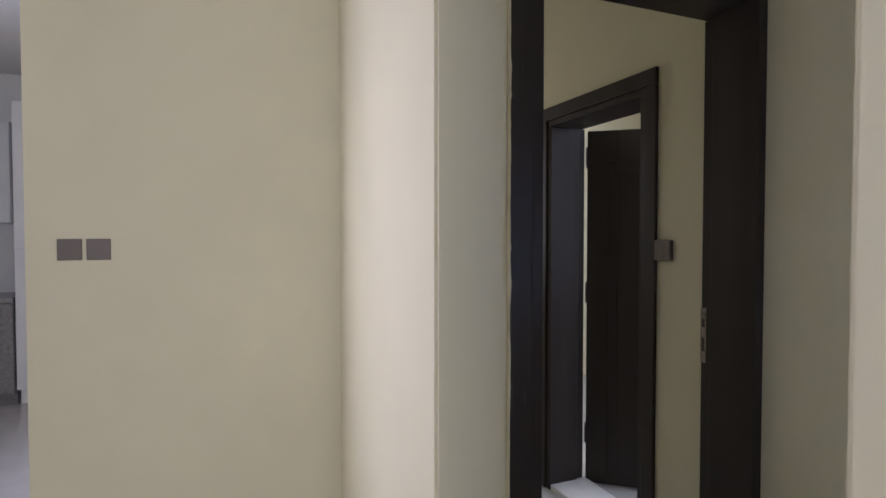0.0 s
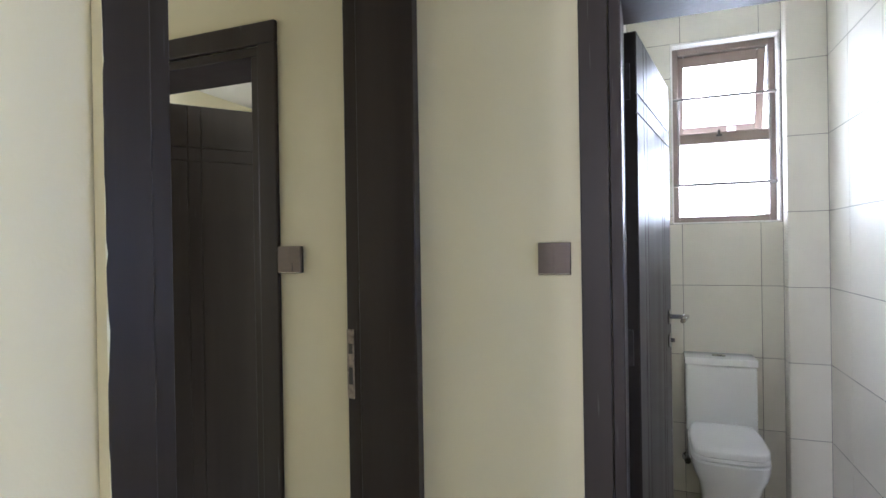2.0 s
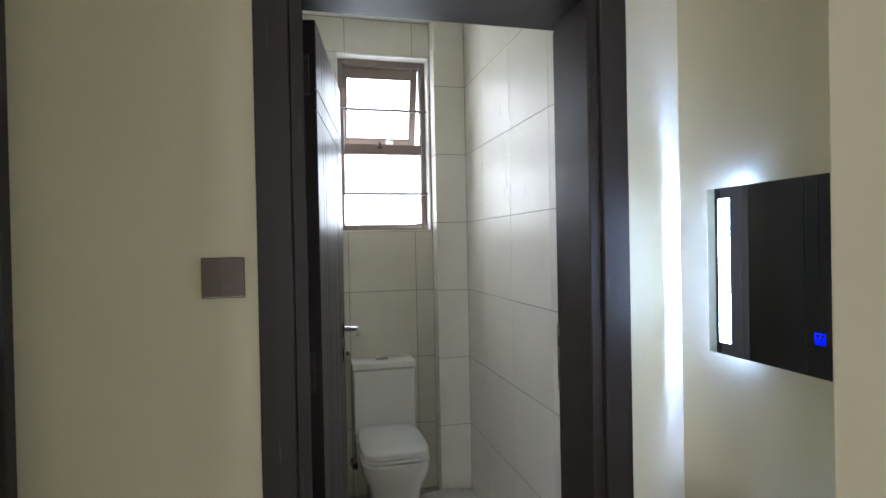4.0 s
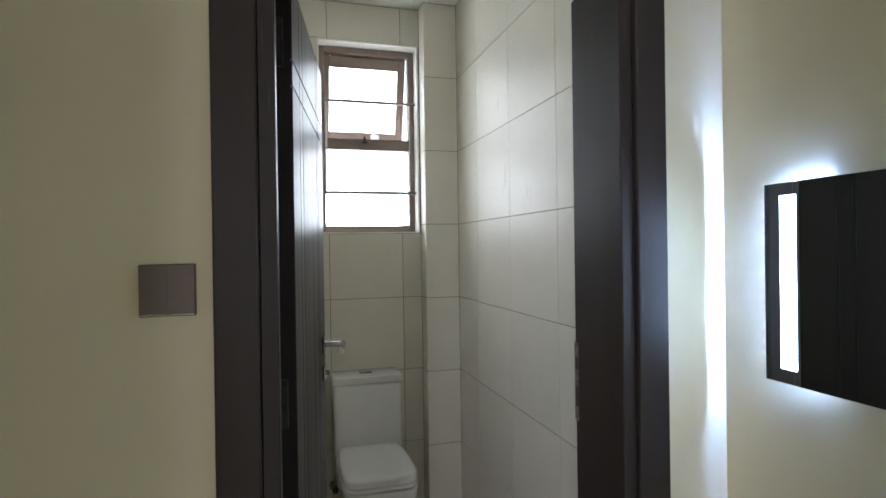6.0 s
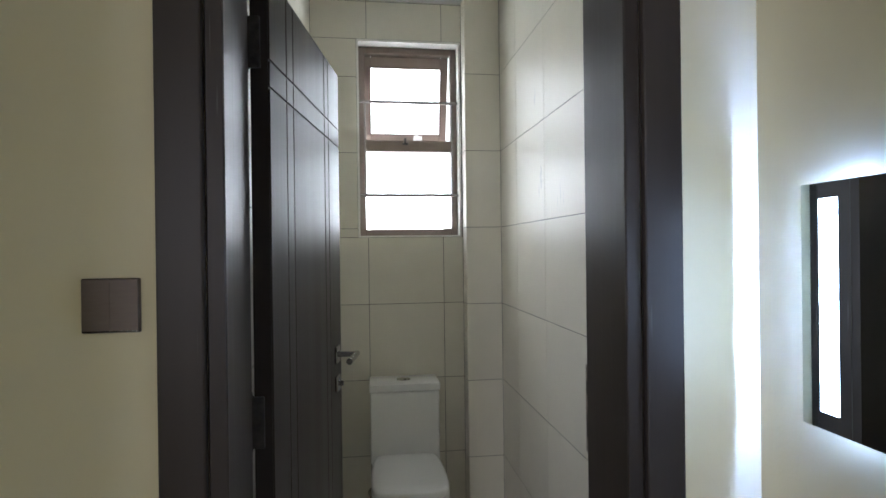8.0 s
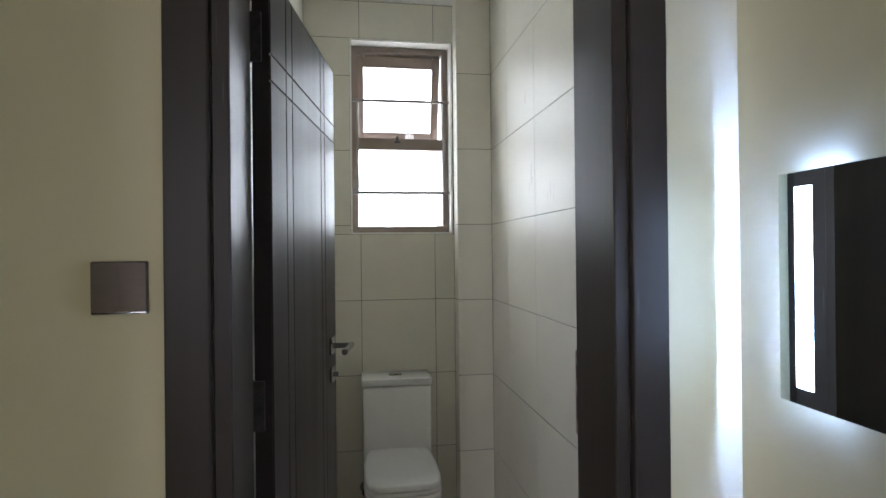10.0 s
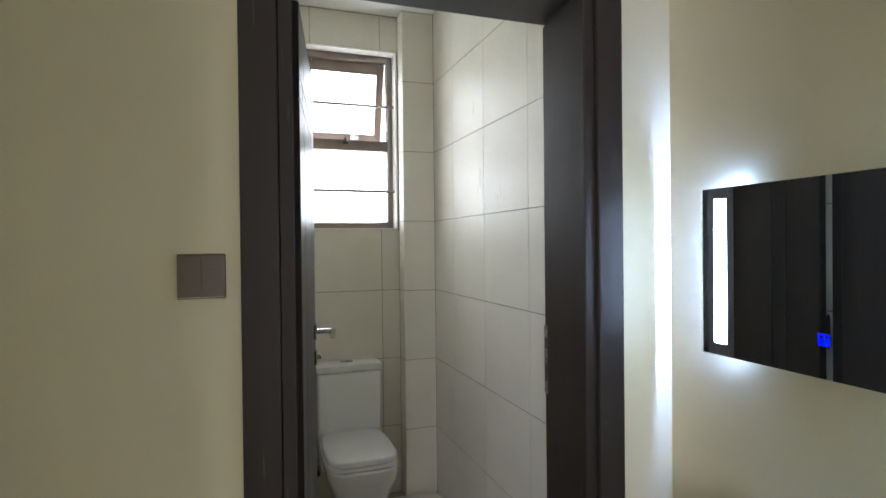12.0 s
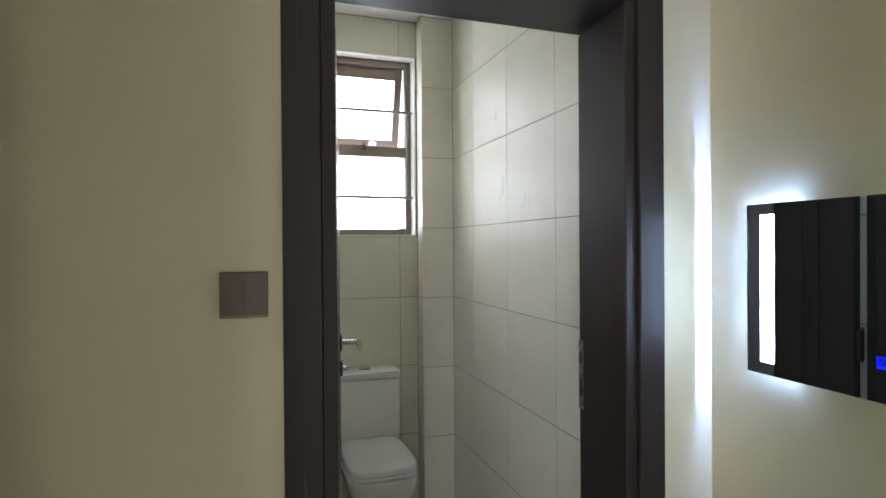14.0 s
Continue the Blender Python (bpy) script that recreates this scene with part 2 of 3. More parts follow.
wall_toilet_pier = structure("wall_toilet_pier", boxes((1.9265, 2.11, 4.2865, 4.39, -0.2, H)), GROUT, "narrow tiled pier boxed out in the corner", "wall")
floor_toilet = structure("floor_toilet", boxes((1.15, 2.113, 2.61, 4.393, -0.2, WCF - 0.0015)), GROUT, "tiled floor of the toilet room", "floor")
ceiling_toilet = structure("ceiling_toilet", boxes((1.15, 2.113, 2.72, 4.393, 2.7, H + 0.12)), CEILING, "white painted toilet room ceiling", "ceiling")
threshold = structure("trim", boxes((-0.642, 0.11, 2.5, 2.74, 0, 0.03), bevel=0.004), PLASTER, "pale stone door threshold", "threshold")


# ---- doors ----
def door_frame(name, place, width, height, depth, label, right=True, t=0.032, a=0.07, rebate=0.01):
    """A rebated lining with architraves; x runs along the opening, y into the wall, and the leaf closes into the rebate at the back."""
    ob = thing(name, label, "door frame", place, kind="structure")
    stop = depth - 0.046
    part("jamb", boxes((-t, 0, -0.006, stop, 0, height), (-t, -rebate, stop, depth, 0, height), bevel=0.0025), WOOD, ob)
    part("jamb", boxes((width, width + t, -0.006, stop, 0, height), (width + rebate, width + t, stop, depth, 0, height), bevel=0.0025), WOOD, ob)
    part("head", boxes((-t, width + t, -0.006, stop, height, height + t), (-t, width + t, stop, depth, height + 0.004, height + t), bevel=0.0025), WOOD, ob)
    part("architrave", boxes((-t - a - 0.0006, -t - 0.0006, -0.018, 0, 0, height + t + 0.0006), bevel=0.004, segments=2), WOOD, ob)
    if right:
        part("architrave", boxes((width + t + 0.0006, width + t + a + 0.0006, -0.018, 0, 0, height + t + 0.0006), bevel=0.004, segments=2), WOOD, ob)
    end = width + t + (a + 0.0006 if right else 0)
    part("architrave", boxes((-t - a - 0.0006, end, -0.018, 0, height + t + 0.001, height + t + a + 0.001), bevel=0.004, segments=2), WOOD, ob)
    return ob


def strike_plate(parent, x, y, z0, z1):
    plate = part("strike_plate", boxes((x - 0.0015, x + 0.0015, y - 0.012, y + 0.012, z0, z1), bevel=0.001), STEEL_WORN, parent, "paint-spotted steel strike plate")
    mid = (z0 + z1) / 2
    part("latch_hole", boxes((x - 0.0022, x + 0.0022, y - 0.007, y + 0.006, mid + 0.03, mid + 0.06)), WOOD_EDGE, plate)
    part("bolt_hole", boxes((x - 0.0022, x + 0.0022, y - 0.007, y + 0.006, mid - 0.06, mid - 0.01)), WOOD_EDGE, plate)


def door_leaf(name, place, width, height, label, grooves_x, grooves_z, handle=True):
    """A leaf hinged at x = 0; its face is y = 0, with inlaid grooves, and its back is y = 0.04."""
    ob = thing(name, label, "door", place)
    xs = [0.0] + [v for g in grooves_x for v in (g - 0.002, g + 0.002)] + [width]
    zs = [0.008] + [v for g in grooves_z for v in (g - 0.002, g + 0.002)] + [height]
    bm = boxes((0, width, 0.004, 0.04, 0.008, height))
    for i in range(0, len(xs), 2):
        for j in range(0, len(zs), 2):
            box(bm, xs[i], xs[i + 1], 0.0, 0.0045, zs[j], zs[j + 1], bevel=0.0012)
    part("panel", bm, WOOD, ob)
    if handle:
        u, z = width - 0.075, 1.11
        bm = boxes((u - 0.026, u + 0.026, -0.008, 0, z - 0.026, z + 0.026), bevel=0.003, segments=2)
        rose = part("rose", bm, CHROME, ob, "square chrome rose")
        bm = tube(bmesh.new(), (u, -0.006, z), (u, -0.066, z), 0.009)
        tube(bm, (u + 0.012, -0.063, z), (u - 0.115, -0.063, z), 0.0095, 16)
        part("lever", bm, CHROME, ob, "round chrome lever", smooth=True)
        part("key_rose", boxes((u - 0.024, u + 0.024, -0.009, 0, 1.02 - 0.024, 1.02 + 0.024), bevel=0.004, segments=2), CHROME, ob, "chrome key escutcheon")
        bm = tube(bmesh.new(), (u, -0.008, 1.02), (u, -0.022, 1.02), 0.008)
        part("thumb_turn", bm, CHROME, ob, smooth=True)
    for z in (0.28, 1.088, 1.857):
        bm = boxes((-0.009, -0.0005, 0.018, 0.044, z - 0.052, z + 0.052), bevel=0.001)
        for k in range(5):
            tube(bm, (-0.004, 0.046, z - 0.053 + 0.0216 * k), (-0.004, 0.046, z - 0.033 + 0.0216 * k), 0.006, 10)
        tube(bm, (-0.004, 0.046, z - 0.06), (-0.004, 0.046, z + 0.06), 0.0038, 10)
        part("hinge", bm, HINGE, ob, "dark steel hinge with a five-part knuckle")
    return ob


door_1 = door_frame("door_1", pose(1.213, 2.5, 0), 0.674, 2.014, 0.222, "dark-stained wooden frame of the toilet doorway", t=0.03, a=0.072, rebate=0.019)
strike_plate(door_1, 0.6915, 0.21, 0.99, 1.18)
door_2 = door_frame("door_2", pose(-0.607, 2.5, 0), 0.682, 2.012, 0.222, "dark-stained wooden frame of the bedroom doorway")
door_3 = door_frame("door_3", pose(0.655, 1.635, 0, 0, 0, 90), 0.825, 2.2, 0.222, "tall dark-stained wooden frame of the corridor doorway", right=False, t=0.04, rebate=0.008)
strike_plate(door_3, 0.8315, 0.21, 0.945, 1.15)


def ragged_filler(parent, x, z0, z1, y):
    """Wall filler smeared unevenly over the outer edge of an architrave."""
    bm, rows, steps = bmesh.new(), [], 150
    for i in range(steps + 1):
        z = z0 + (z1 - z0) * i / steps
        reach = -0.0002 + 0.005 * max(0.0, noise.noise((z * 9, x, 0.3))) + 0.005 * max(0.0, noise.noise((z * 40, x, 2.0)) - 0.1)
        rows.append([bm.verts.new((x - 0.0008, y + 0.0155, z)), bm.verts.new((x - 0.0004, y - 0.0008, z)), bm.verts.new((x + reach, y - 0.0008, z)), bm.verts.new((x + reach + 0.0006, y + 0.0005, z))])
    for a, b in zip(rows, rows[1:]):
        for k in range(3):
            bm.faces.new((a[k], a[k + 1], b[k + 1], b[k]))
    part("filler", bm, PAINT, parent, "uneven cream wall filler on the edge")


ragged_filler(door_3, -0.1106, 0.0, 2.31, -0.018)
ragged_filler(door_2, -0.1026, 0.0, 2.1, -0.018)
door_leaf("toilet_door", pose(1.2445, 2.729, 0, 0, 0, 81.3), 0.668, 2.0, "dark-stained wooden door with inlaid lines, standing open into the toilet room", (0.112, 0.164, 0.471, 0.521), (1.766, 1.822))
door_leaf("bedroom_door", pose(-0.602, 2.73, 0, 0, 0, 52), 0.675, 2.0, "dark-stained wooden door standing half open into the bedroom", (0.112, 0.164, 0.471, 0.521), (1.766, 1.822), handle=False)


# ---- switches ----
def switch_plate(place, label, gangs=2, half=0.0425):
    """A square plate with full-size rockers; its back is y = 0 and it faces -y."""
    ob = thing("light_switch", label, "switch", place, group="wall switches")
    part("plate", boxes((-half, half, -0.006, 0, -half, half), bevel=0.0015), STEEL, ob)
    w = (2 * half - 0.003) / gangs
    for i in range(gangs):
        x = -half + 0.0015 + w * i
        part("lip", boxes((x + 0.001, x + w - 0.001, -0.0101, -0.0094, -half + 0.002, -half + 0.0038)), CHROME, ob, "bright steel lip")
        part("rocker", boxes((x + 0.0001, x + w - 0.0001, -0.0095, -0.005, -half + 0.0015, half - 0.0015), bevel=0.0003), STEEL, ob)
    return ob


switch_plate(pose(1.041, 2.5, 1.353), "square brushed steel switch on the cream wall beside the toilet door")
marked = switch_plate(pose(0.2205, 2.489, 1.356), "square brushed steel switch with a dark mark, beside the bedroom door")
part("back_box", boxes((-0.041, 0.041, 0.0005, 0.0115, -0.041, 0.041), bevel=0.001), HINGE, marked, "dark surface box behind the plate")
# Narrow dark mark rising from the plate's lower edge.
part("lower_mark", boxes((0.0105, 0.0145, -0.0099, -0.009, -0.041, -0.02), (0.0115, 0.0135, -0.0099, -0.009, -0.02, -0.008), bevel=0.0004), HINGE, marked, "dark mark at the lower edge")
switch_plate(pose(-0.53, 0.278, 1.362, 0, 0, 90), "square brushed steel switch, one of a pair", 1, 0.041)
switch_plate(pose(-0.53, 0.374, 1.362, 0, 0, 90), "square brushed steel switch, one of a pair", 1, 0.041)

# ---- toilet room window ----
window_1 = thing("window_1", "brown aluminium window with its upper sash pushed open", "window", kind="structure")
X0, X1, Z0, Z1, YF = 1.397, 1.91, 1.504, 2.493, 4.46
for name, row in (("frame_side", (X0, X0 + 0.032, YF, YF + 0.05, Z0, Z1)), ("frame_side", (X1 - 0.032, X1, YF, YF + 0.05, Z0, Z1)),
                  ("frame_head", (X0 + 0.032, X1 - 0.032, YF, YF + 0.05, Z1 - 0.035, Z1)), ("frame_sill", (X0 + 0.032, X1 - 0.032, YF, YF + 0.05, Z0, Z0 + 0.035)),
                  ("transom", (X0 + 0.032, X1 - 0.032, YF - 0.006, YF + 0.05, 1.945, 2.005))):
    part(name, boxes(row, bevel=0.003), ALUMINIUM, window_1)
pane = part("pane", boxes((X0 + 0.032, X1 - 0.032, YF + 0.022, YF + 0.027, Z0 + 0.035, 1.945)), PANE, window_1)
pane.visible_shadow = False
sash = new("sash")
sash.parent = window_1
sash.matrix_world = pose(0, YF + 0.03, Z1 - 0.04, 16, 0, 0)
SX0, SX1, SH = X0 + 0.022, X1 - 0.036, 0.455
for row in ((SX0, SX0 + 0.042, 0, 0.03, -SH, 0), (SX1 - 0.042, SX1, 0, 0.03, -SH, 0), (SX0 + 0.042, SX1 - 0.042, 0, 0.03, -0.06, 0), (SX0 + 0.042, SX1 - 0.042, 0, 0.03, -SH, -SH + 0.055)):
    part("sash_rail", boxes(row, bevel=0.003), ALUMINIUM, sash)
pane = part("pane", boxes((SX0 + 0.042, SX1 - 0.042, 0.012, 0.017, -SH + 0.055, -0.06)), PANE, sash)
pane.visible_shadow = False
part("stay", boxes((1.69, 1.738, -0.012, -0.001, -SH - 0.004, -SH + 0.046), (1.698, 1.714, -0.03, -0.012, -SH + 0.012, -SH + 0.066), bevel=0.003), MILKY, sash, "milky white plastic catch")
part("latch", boxes((1.628, 1.64, YF - 0.022, YF - 0.006, 1.985, 2.015), (1.62, 1.65, YF - 0.012, YF - 0.006, 1.98, 1.992), bevel=0.002), WOOD_EDGE, window_1)
reveal = structure("window_reveal", boxes((1.387, X0, 4.386, 4.6, 1.495, 2.503), (X1, 1.92, 4.386, 4.6, 1.495, 2.503),
                                          (X0, X1, 4.386, 4.6, 2.493, 2.503), (X0, X1, 4.382, 4.6, 1.495, 1.504)), PLASTER, "white plastered window reveal", "window reveal")
for k, (x, z) in enumerate(((1.812, -0.082), (1.82, -0.094), (1.816, -0.112), (1.822, -0.125))):
    part("dirt_spot", loft([(x, z, 0.003 + 0.001 * (k % 2), 0.0035, 0.0, 2), (x, z, 0.002, 0.002, 0.001, 2)], 9), WOOD_EDGE, sash, "dark dirt spot on the glass").matrix_local = pose(0, 0.0115, 0, 90, 0, 0)
part("sealant", loft([(1.855, YF - 0.002, 0.02, 0.006, Z0 + 0.034, 2.5), (1.855, YF - 0.002, 0.017, 0.004, Z0 + 0.041, 2.5)], 14), PLASTER, window_1, "lump of white sealant")
grille = thing("window_grille", "slim painted steel burglar bars across the window", "window bars")
for z in (2.197, 1.714):
    part("bar", tube(bmesh.new(), (X0 - 0.004, 4.43, z), (X1 + 0.004, 4.43, z), 0.0085, 10), BAR, grille)
for x in (X0 + 0.03, X1 - 0.03):
    part("upright", tube(bmesh.new(), (x, 4.43, 1.708), (x, 4.43, 2.203), 0.006, 8), BAR, grille)

structure("backdrop", boxes((-1.5, 4.8, 6.6, 6.62, 0.5, 6.0)), glowing("overcast_sky_glow", (0.97, 0.98, 1.0), 4.0), "bright overcast sky beyond the window", "sky")

# ---- toilet ----
toilet = thing("toilet", "white ceramic close-coupled toilet with its lid closed", "toilet", pose(1.603, 4.05, WCF))
F = -WCF
part("pan", loft([(0, -0.03, 0.122, 0.19, 0, 4), (0, -0.03, 0.117, 0.185, 0.1 + F, 4), (0, -0.04, 0.119, 0.195, 0.19 + F, 4), (0, -0.045, 0.127, 0.205, 0.24 + F, 4), (0, -0.05, 0.142, 0.215, 0.29 + F, 4), (0, -0.055, 0.158, 0.222, 0.33 + F, 4.5), (0, -0.055, 0.165, 0.225, 0.365 + F, 4.5), (0, -0.055, 0.166, 0.225, 0.39 + F, 4.5), (0, -0.055, 0.16, 0.22, 0.395 + F, 4.5)]), CERAMIC, toilet, smooth=True)
part("shelf", boxes((-0.16, 0.16, 0.08, 0.325, 0.27 + F, 0.41 + F), bevel=0.02, segments=3), CERAMIC, toilet, smooth=True)


def lid_rings(z0, z1, grow=0.0):
    return [(0, -0.03, 0.158 + grow, 0.232 + grow, z0, 5), (0, -0.03, 0.166 + grow, 0.24 + grow, z0 + 0.005, 5), (0, -0.03, 0.166 + grow, 0.24 + grow, z1 - 0.009, 5), (0, -0.03, 0.162 + grow, 0.236 + grow, z1 - 0.003, 5), (0, -0.03, 0.153 + grow, 0.227 + grow, z1 + 0.001, 5), (0, -0.03, 0.1, 0.17, z1 + 0.003, 5)]


part("seat", loft(lid_rings(0.397 + F, 0.415 + F)), SEAT, toilet, smooth=True)
bm = loft(lid_rings(0.4155 + F, 0.449 + F, -0.002))
for v in bm.verts:
    if v.co.y > 0:
        v.co.x *= 1 - 0.5 * v.co.y
part("lid", bm, SEAT, toilet, "white closed lid", smooth=True)
part("cistern", boxes((-0.166, 0.166, 0.15, 0.33, 0.40 + F, 0.75 + F), bevel=0.014, segments=4), CERAMIC, toilet, smooth=True)
cover = part("cistern_lid", boxes((-0.17, 0.17, 0.146, 0.333, 0.7525 + F, 0.789 + F), bevel=0.006, segments=3), CERAMIC, toilet, smooth=True)
part("flush_button", loft([(-0.012, 0.235, 0.024, 0.02, 0.788 + F, 2), (-0.012, 0.235, 0.022, 0.018, 0.796 + F, 2)], 20), CHROME, cover, "chrome dual flush button")
part("flush_button", loft([(0.018, 0.235, 0.014, 0.02, 0.788 + F, 2), (0.018, 0.235, 0.012, 0.018, 0.795 + F, 2)], 20), CHROME, cover, "chrome dual flush button")
valve = thing("angle_valve", "small chrome angle valve with a braided hose to the cistern", "valve", pose(1.445, 4.385, 0.2))
part("body", tube(tube(bmesh.new(), (0, 0, 0), (0, -0.055, 0), 0.011), (0, -0.042, -0.01), (0, -0.042, 0.035), 0.009), CHROME, valve, smooth=True)
part("rose", tube(bmesh.new(), (0, 0.0005, 0), (0, -0.006, 0), 0.026, 24), CHROME, valve, smooth=True)
part("knob", tube(bmesh.new(), (0, -0.055, 0), (0, -0.075, 0), 0.016, 8), HINGE, valve, "dark ribbed knob")
part("hose", tube(tube(bmesh.new(), (0, -0.042, 0.03), (0.01, -0.05, 0.12), 0.006), (0.01, -0.05, 0.118), (0.03, -0.06, 0.215), 0.006), CHROME, valve, smooth=True)
sheet = loft([(0.1, -0.05, 0.16, 0.15, 0.0, 4), (0.1, -0.05, 0.163, 0.153, 0.012, 4), (0.1, -0.05, 0.155, 0.145, 0.026, 4), (0.1, -0.05, 0.13, 0.12, 0.033, 4), (0.1, -0.05, 0.05, 0.05, 0.03, 4)], 64)
for v in sheet.verts:
    if v.co.z > 0.001:
        v.co.z += 0.012 * noise.noise((v.co.x * 14, v.co.y * 14, 0.7)) * v.co.z / 0.03
        v.co += Vector((noise.noise((v.co.y * 11, v.co.z * 40, 1.0)), noise.noise((v.co.x * 11, v.co.z * 40, 5.0)), 0)) * 0.009
tagged(part("plastic_sheet", sheet, SHEET, smooth=True), "crumpled white plastic sheet lying on the floor beside the pier", "plastic sheet").matrix_world = pose(1.845, 4.17, 0.001)

# ---- washing niche ----
mirror = thing("wall_mirror", "rectangular backlit mirror with a glowing frosted strip and blue touch light", "mirror", pose(2.148, 2.085, 1.341))
HW, HH = 0.284, 0.188
part("mirror_glass", boxes((-0.028, -0.023, -HW, HW, -HH, HH), bevel=0.0008), MIRROR, mirror)
part("housing", boxes((-0.023, 0, -0.195, 0.195, -0.16, 0.16)), CABINET, mirror)
for s in (1, -1):
    part("light_strip", boxes((-0.0292, -0.0278, min(s * 0.216, s * 0.248), max(s * 0.216, s * 0.248), -0.16, 0.163)), LED_FRONT, mirror, "glowing frosted strip")
    part("back_light", boxes((-0.0105, -0.006, min(s * 0.2, s * 0.211), max(s * 0.2, s * 0.211), -0.158, 0.168)), LED_BACK, mirror, "cool white back light")
Y, Z, R = -0.002, -0.115, 0.0105
touch = part("touch_key", boxes((-0.0286, -0.0278, Y - R, Y + R, Z + R - 0.002, Z + R), (-0.0286, -0.0278, Y - R, Y + R, Z - R, Z - R + 0.002),
                                (-0.0286, -0.0278, Y - R, Y - R + 0.002, Z - R + 0.002, Z + R - 0.002), (-0.0286, -0.0278, Y + R - 0.002, Y + R, Z - R + 0.002, Z + R - 0.002),
                                (-0.0286, -0.0278, Y - 0.0009, Y + 0.0009, Z, Z + 0.007), (-0.0286, -0.0278, Y - 0.005, Y + 0.005, Z - 0.006, Z - 0.0045),
                                (-0.0286, -0.0278, Y - 0.006, Y - 0.0045, Z - 0.0045, Z + 0.003), (-0.0286, -0.0278, Y + 0.0045, Y + 0.006, Z - 0.0045, Z + 0.003)), BLUE, mirror, "blue glowing touch key")

basin = thing("wash_basin", "small white ceramic wall-hung wash basin with a rounded rim", "basin", pose(2.148, 2.085, 0.683))
part("bowl", loft([(-0.125, 0, 0.05, 0.08, -0.03, 2.4), (-0.13, 0, 0.095, 0.14, 0.02, 2.4), (-0.13, 0, 0.122, 0.185, 0.09, 2.4), (-0.13, 0, 0.13, 0.2, 0.15, 2.4), (-0.13, 0, 0.129, 0.199, 0.165, 2.4),
                   (-0.13, 0, 0.122, 0.192, 0.17, 2.4), (-0.13, 0, 0.11, 0.18, 0.168, 2.4), (-0.135, 0, 0.1, 0.165, 0.15, 2.4), (-0.135, 0, 0.08, 0.13, 0.09, 2.4), (-0.135, 0, 0.04, 0.05, 0.045, 2)], 48), CERAMIC, basin, smooth=True)
part("deck", boxes((-0.045, 0, -0.175, 0.175, 0.06, 0.171), bevel=0.012, segments=4), CERAMIC, basin, smooth=True)

# ---- kitchen ----
tall = thing("tall_cabinet", "tall white kitchen cabinet against the far wall", "cabinet", pose(-4.1, -0.457, 0))
part("body", boxes((0, 0.55, -0.3, 0.3, 0.13, 2.52), bevel=0.003), CABINET, tall)
part("plinth", boxes((0, 0.5, -0.29, 0.29, 0, 0.13)), CABINET, tall)
part("door", boxes((0.553, 0.572, -0.297, 0.297, 0.135, 1.3), bevel=0.002), CABINET, tall)
part("door", boxes((0.553, 0.572, -0.297, 0.297, 1.305, 2.515), bevel=0.002), CABINET, tall)
wallcab = thing("wall_cabinet", "white kitchen wall cabinet", "cabinet", pose(-4.1, -1.19, 1.517))
part("body", boxes((0, 0.32, -0.35, 0.35, 0, 0.865), bevel=0.003), CABINET, wallcab)
part("door", boxes((0.322, 0.34, -0.348, -0.002, 0.003, 0.862), bevel=0.002), CABINET, wallcab)
part("door", boxes((0.322, 0.34, 0.002, 0.348, 0.003, 0.862), bevel=0.002), CABINET, wallcab)
base = thing("base_cabinet", "grey kitchen base cabinet under the worktop", "cabinet", pose(-4.1, -1.19, 0))
part("body", boxes((0, 0.56, -0.42, 0.42, 0.1, 0.86), bevel=0.003), COUNTER, base)
part("plinth", boxes((0, 0.5, -0.42, 0.42, 0, 0.1)), COUNTER, base)
part("door", boxes((0.562, 0.58, -0.417, -0.002, 0.105, 0.855), bevel=0.002), COUNTER, base)
part("door", boxes((0.562, 0.58, 0.002, 0.417, 0.105, 0.855), bevel=0.002), COUNTER, base)
tagged(part("worktop", boxes((-4.1, -3.5, -1.62, -0.765, 0.861, 0.9), bevel=0.004), COUNTER), "grey stone kitchen worktop on the base cabinet", "worktop")

# ---- tiles of the toilet room ----
TILES = {}


def tile(parent, w, h, m, mat=TILE):
    """One tile w by h, 8 mm thick, standing on its back in x and z and facing -y, placed by its lower left corner."""
    key = (round(w, 3), round(h, 3), mat.name)
    if key not in TILES:
        TILES[key] = mesh_of("tile", boxes((0.0013, w - 0.0013, -0.008, 0.001, 0.0013, h - 0.0013), bevel=0.0008), mat)
    ob = new("tile", TILES[key])
    ob.parent = parent
    ob.matrix_world = m
    return ob


def cuts(lo, hi, joints):
    return [lo] + [j for j in joints if lo + 0.004 < j < hi - 0.004] + [hi]


ROWS = [0.385 * k for k in range(8)]


def lay(parent, joints, z0, z1, lo, hi, m):
    """Tiles between lo and hi along x and z0 and z1 up, cut at the joints."""
    xs, zs = cuts(lo, hi, joints), cuts(z0, z1, ROWS)
    for a, b in zip(xs, xs[1:]):
        for c, d in zip(zs, zs[1:]):
            tile(parent, b - a, d - c, m @ pose(a, 0, c))


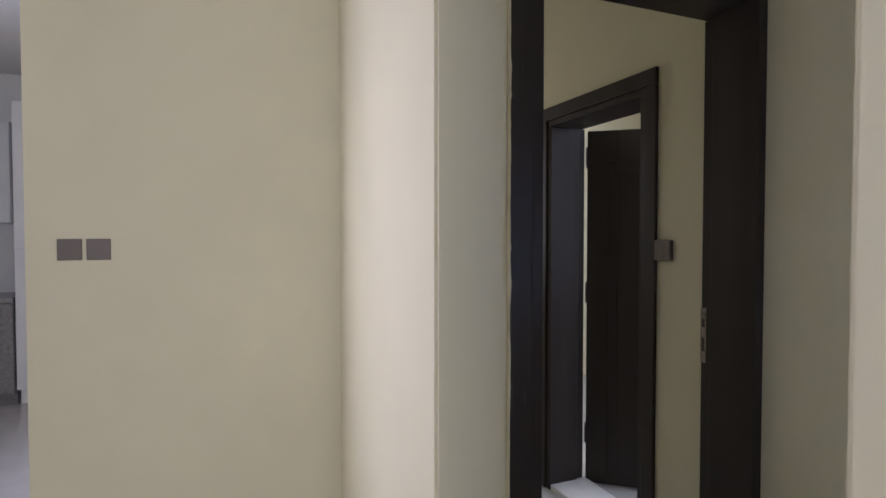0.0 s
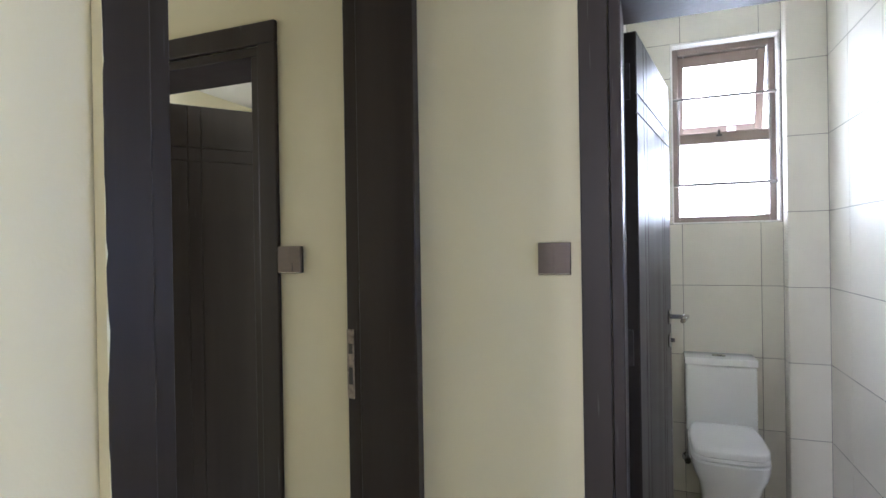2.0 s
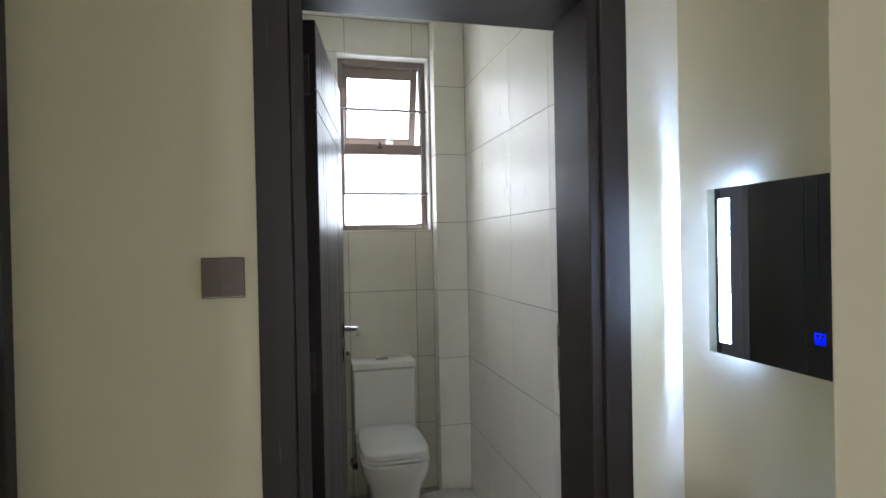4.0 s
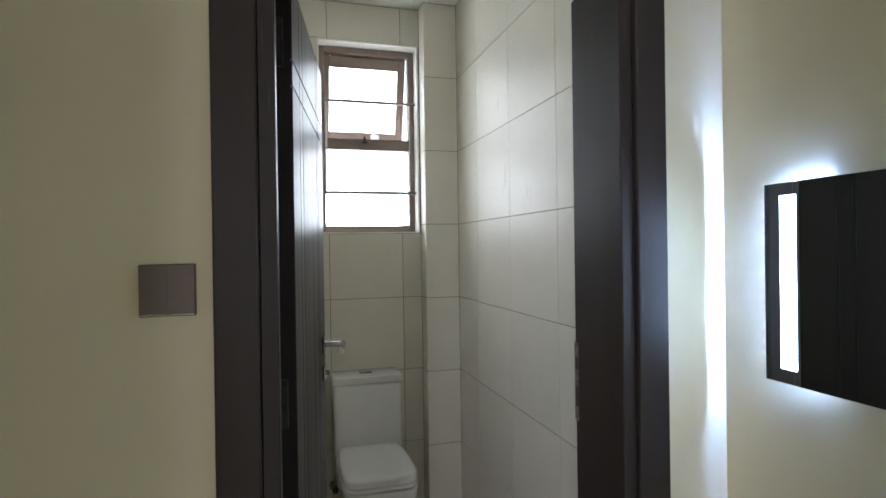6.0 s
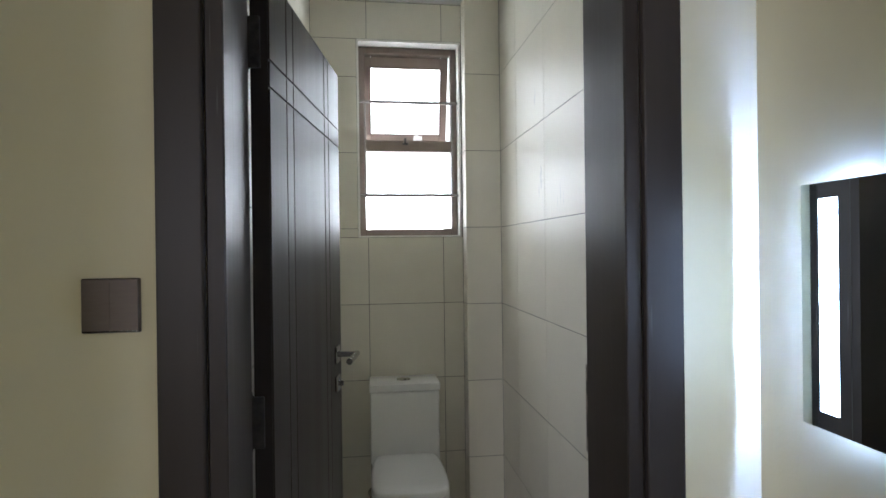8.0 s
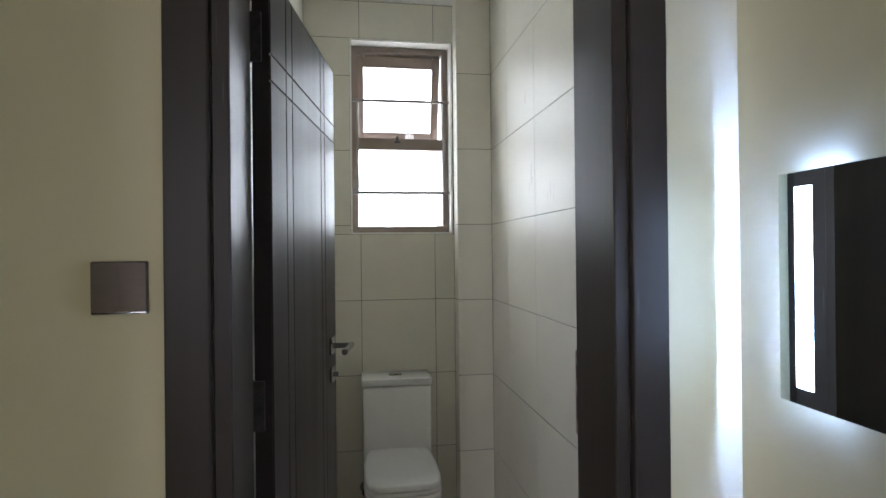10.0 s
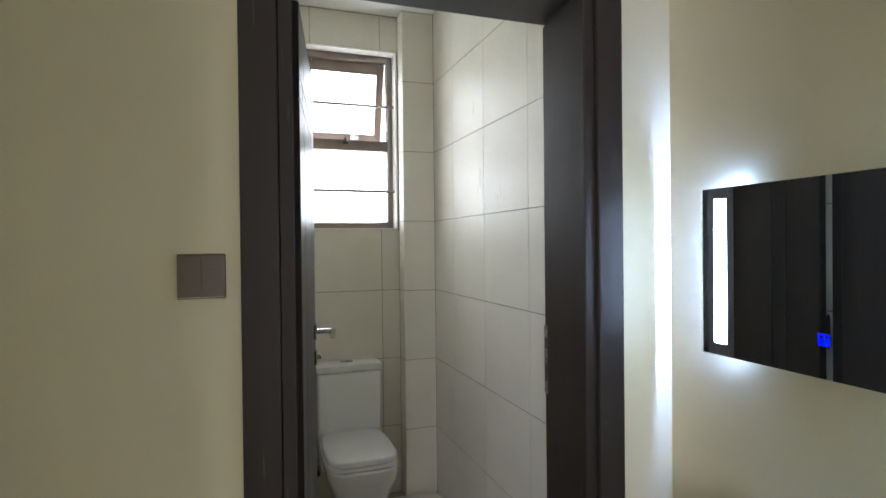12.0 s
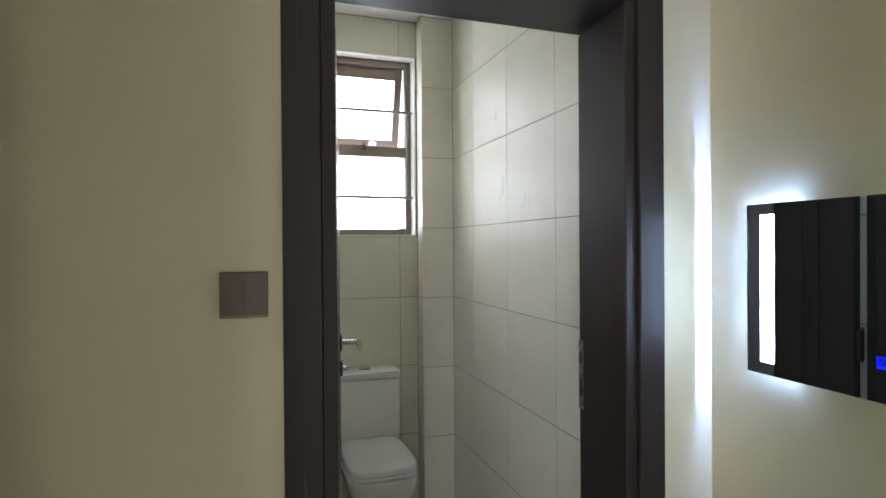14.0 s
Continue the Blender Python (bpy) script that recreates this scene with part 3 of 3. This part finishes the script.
BACK = pose(0, 4.393, 0)
COLS = (1.438, 1.822)
lay(wall_toilet_back, COLS, WCF, 1.495, 1.158, 1.925, BACK)
lay(wall_toilet_back, COLS, 2.503, 2.7, 1.158, 1.925, BACK)
lay(wall_toilet_back, COLS, 1.495, 2.503, 1.158, 1.387, BACK)
lay(wall_toilet_pier, (), WCF, 2.7, 1.925, 2.105, pose(0, 4.293, 0))
lay(wall_toilet_pier, (), WCF, 2.7, -4.385, -4.293, pose(1.933, 0, 0, 0, 0, -90))
lay(wall_toilet_right, (-3.99, -3.595, -3.185, -2.785), WCF, 2.7, -4.285, -2.722, pose(2.113, 0, 0, 0, 0, -90))
lay(wall_toilet_left, (2.785, 3.185, 3.595, 3.99), WCF, 2.7, 2.722, 4.385, pose(1.15, 0, 0, 0, 0, 90))
for a, b in zip((1.158, 1.438, 1.822), (1.438, 1.822, 2.105)):
    for c, d in zip((2.722, 2.985, 3.37, 3.755, 4.14), (2.985, 3.37, 3.755, 4.14, 4.385)):
        tile(floor_toilet, b - a, d - c, pose(a, c, WCF - 0.008, -90, 0, 0), FLOOR_TILE)


def smear(y, z, wide, tall, seed):
    """A thin dried streak on the tiles of the right-hand wall, uneven along its edges."""
    bm, rows, steps = bmesh.new(), [], 14
    for i in range(steps + 1):
        f = i / steps
        w = wide * math.sin(math.pi * min(max(f, 0.04), 0.96)) * (0.6 + 0.7 * abs(noise.noise((f * 6, seed, 0.5))))
        c = y + 0.4 * wide * noise.noise((f * 3, seed, 4.0))
        rows.append((bm.verts.new((2.1044, c - w / 2, z + tall * f)), bm.verts.new((2.1044, c + w / 2, z + tall * f))))
    for a, b in zip(rows, rows[1:]):
        bm.faces.new((a[0], a[1], b[1], b[0]))
    part("stain", bm, STAIN, wall_toilet_right, "dried grey grout smear")


for k, row in enumerate(((3.632, 1.655, 0.022, 0.1), (3.66, 1.62, 0.008, 0.07), (3.615, 1.58, 0.006, 0.09), (3.42, 1.585, 0.008, 0.085), (3.39, 1.575, 0.006, 0.06), (3.45, 1.57, 0.005, 0.05), (3.70, 2.0, 0.014, 0.07))):
    smear(row[0], row[1], 1.7 * row[2], row[3], seed=1.7 * k + 0.3)
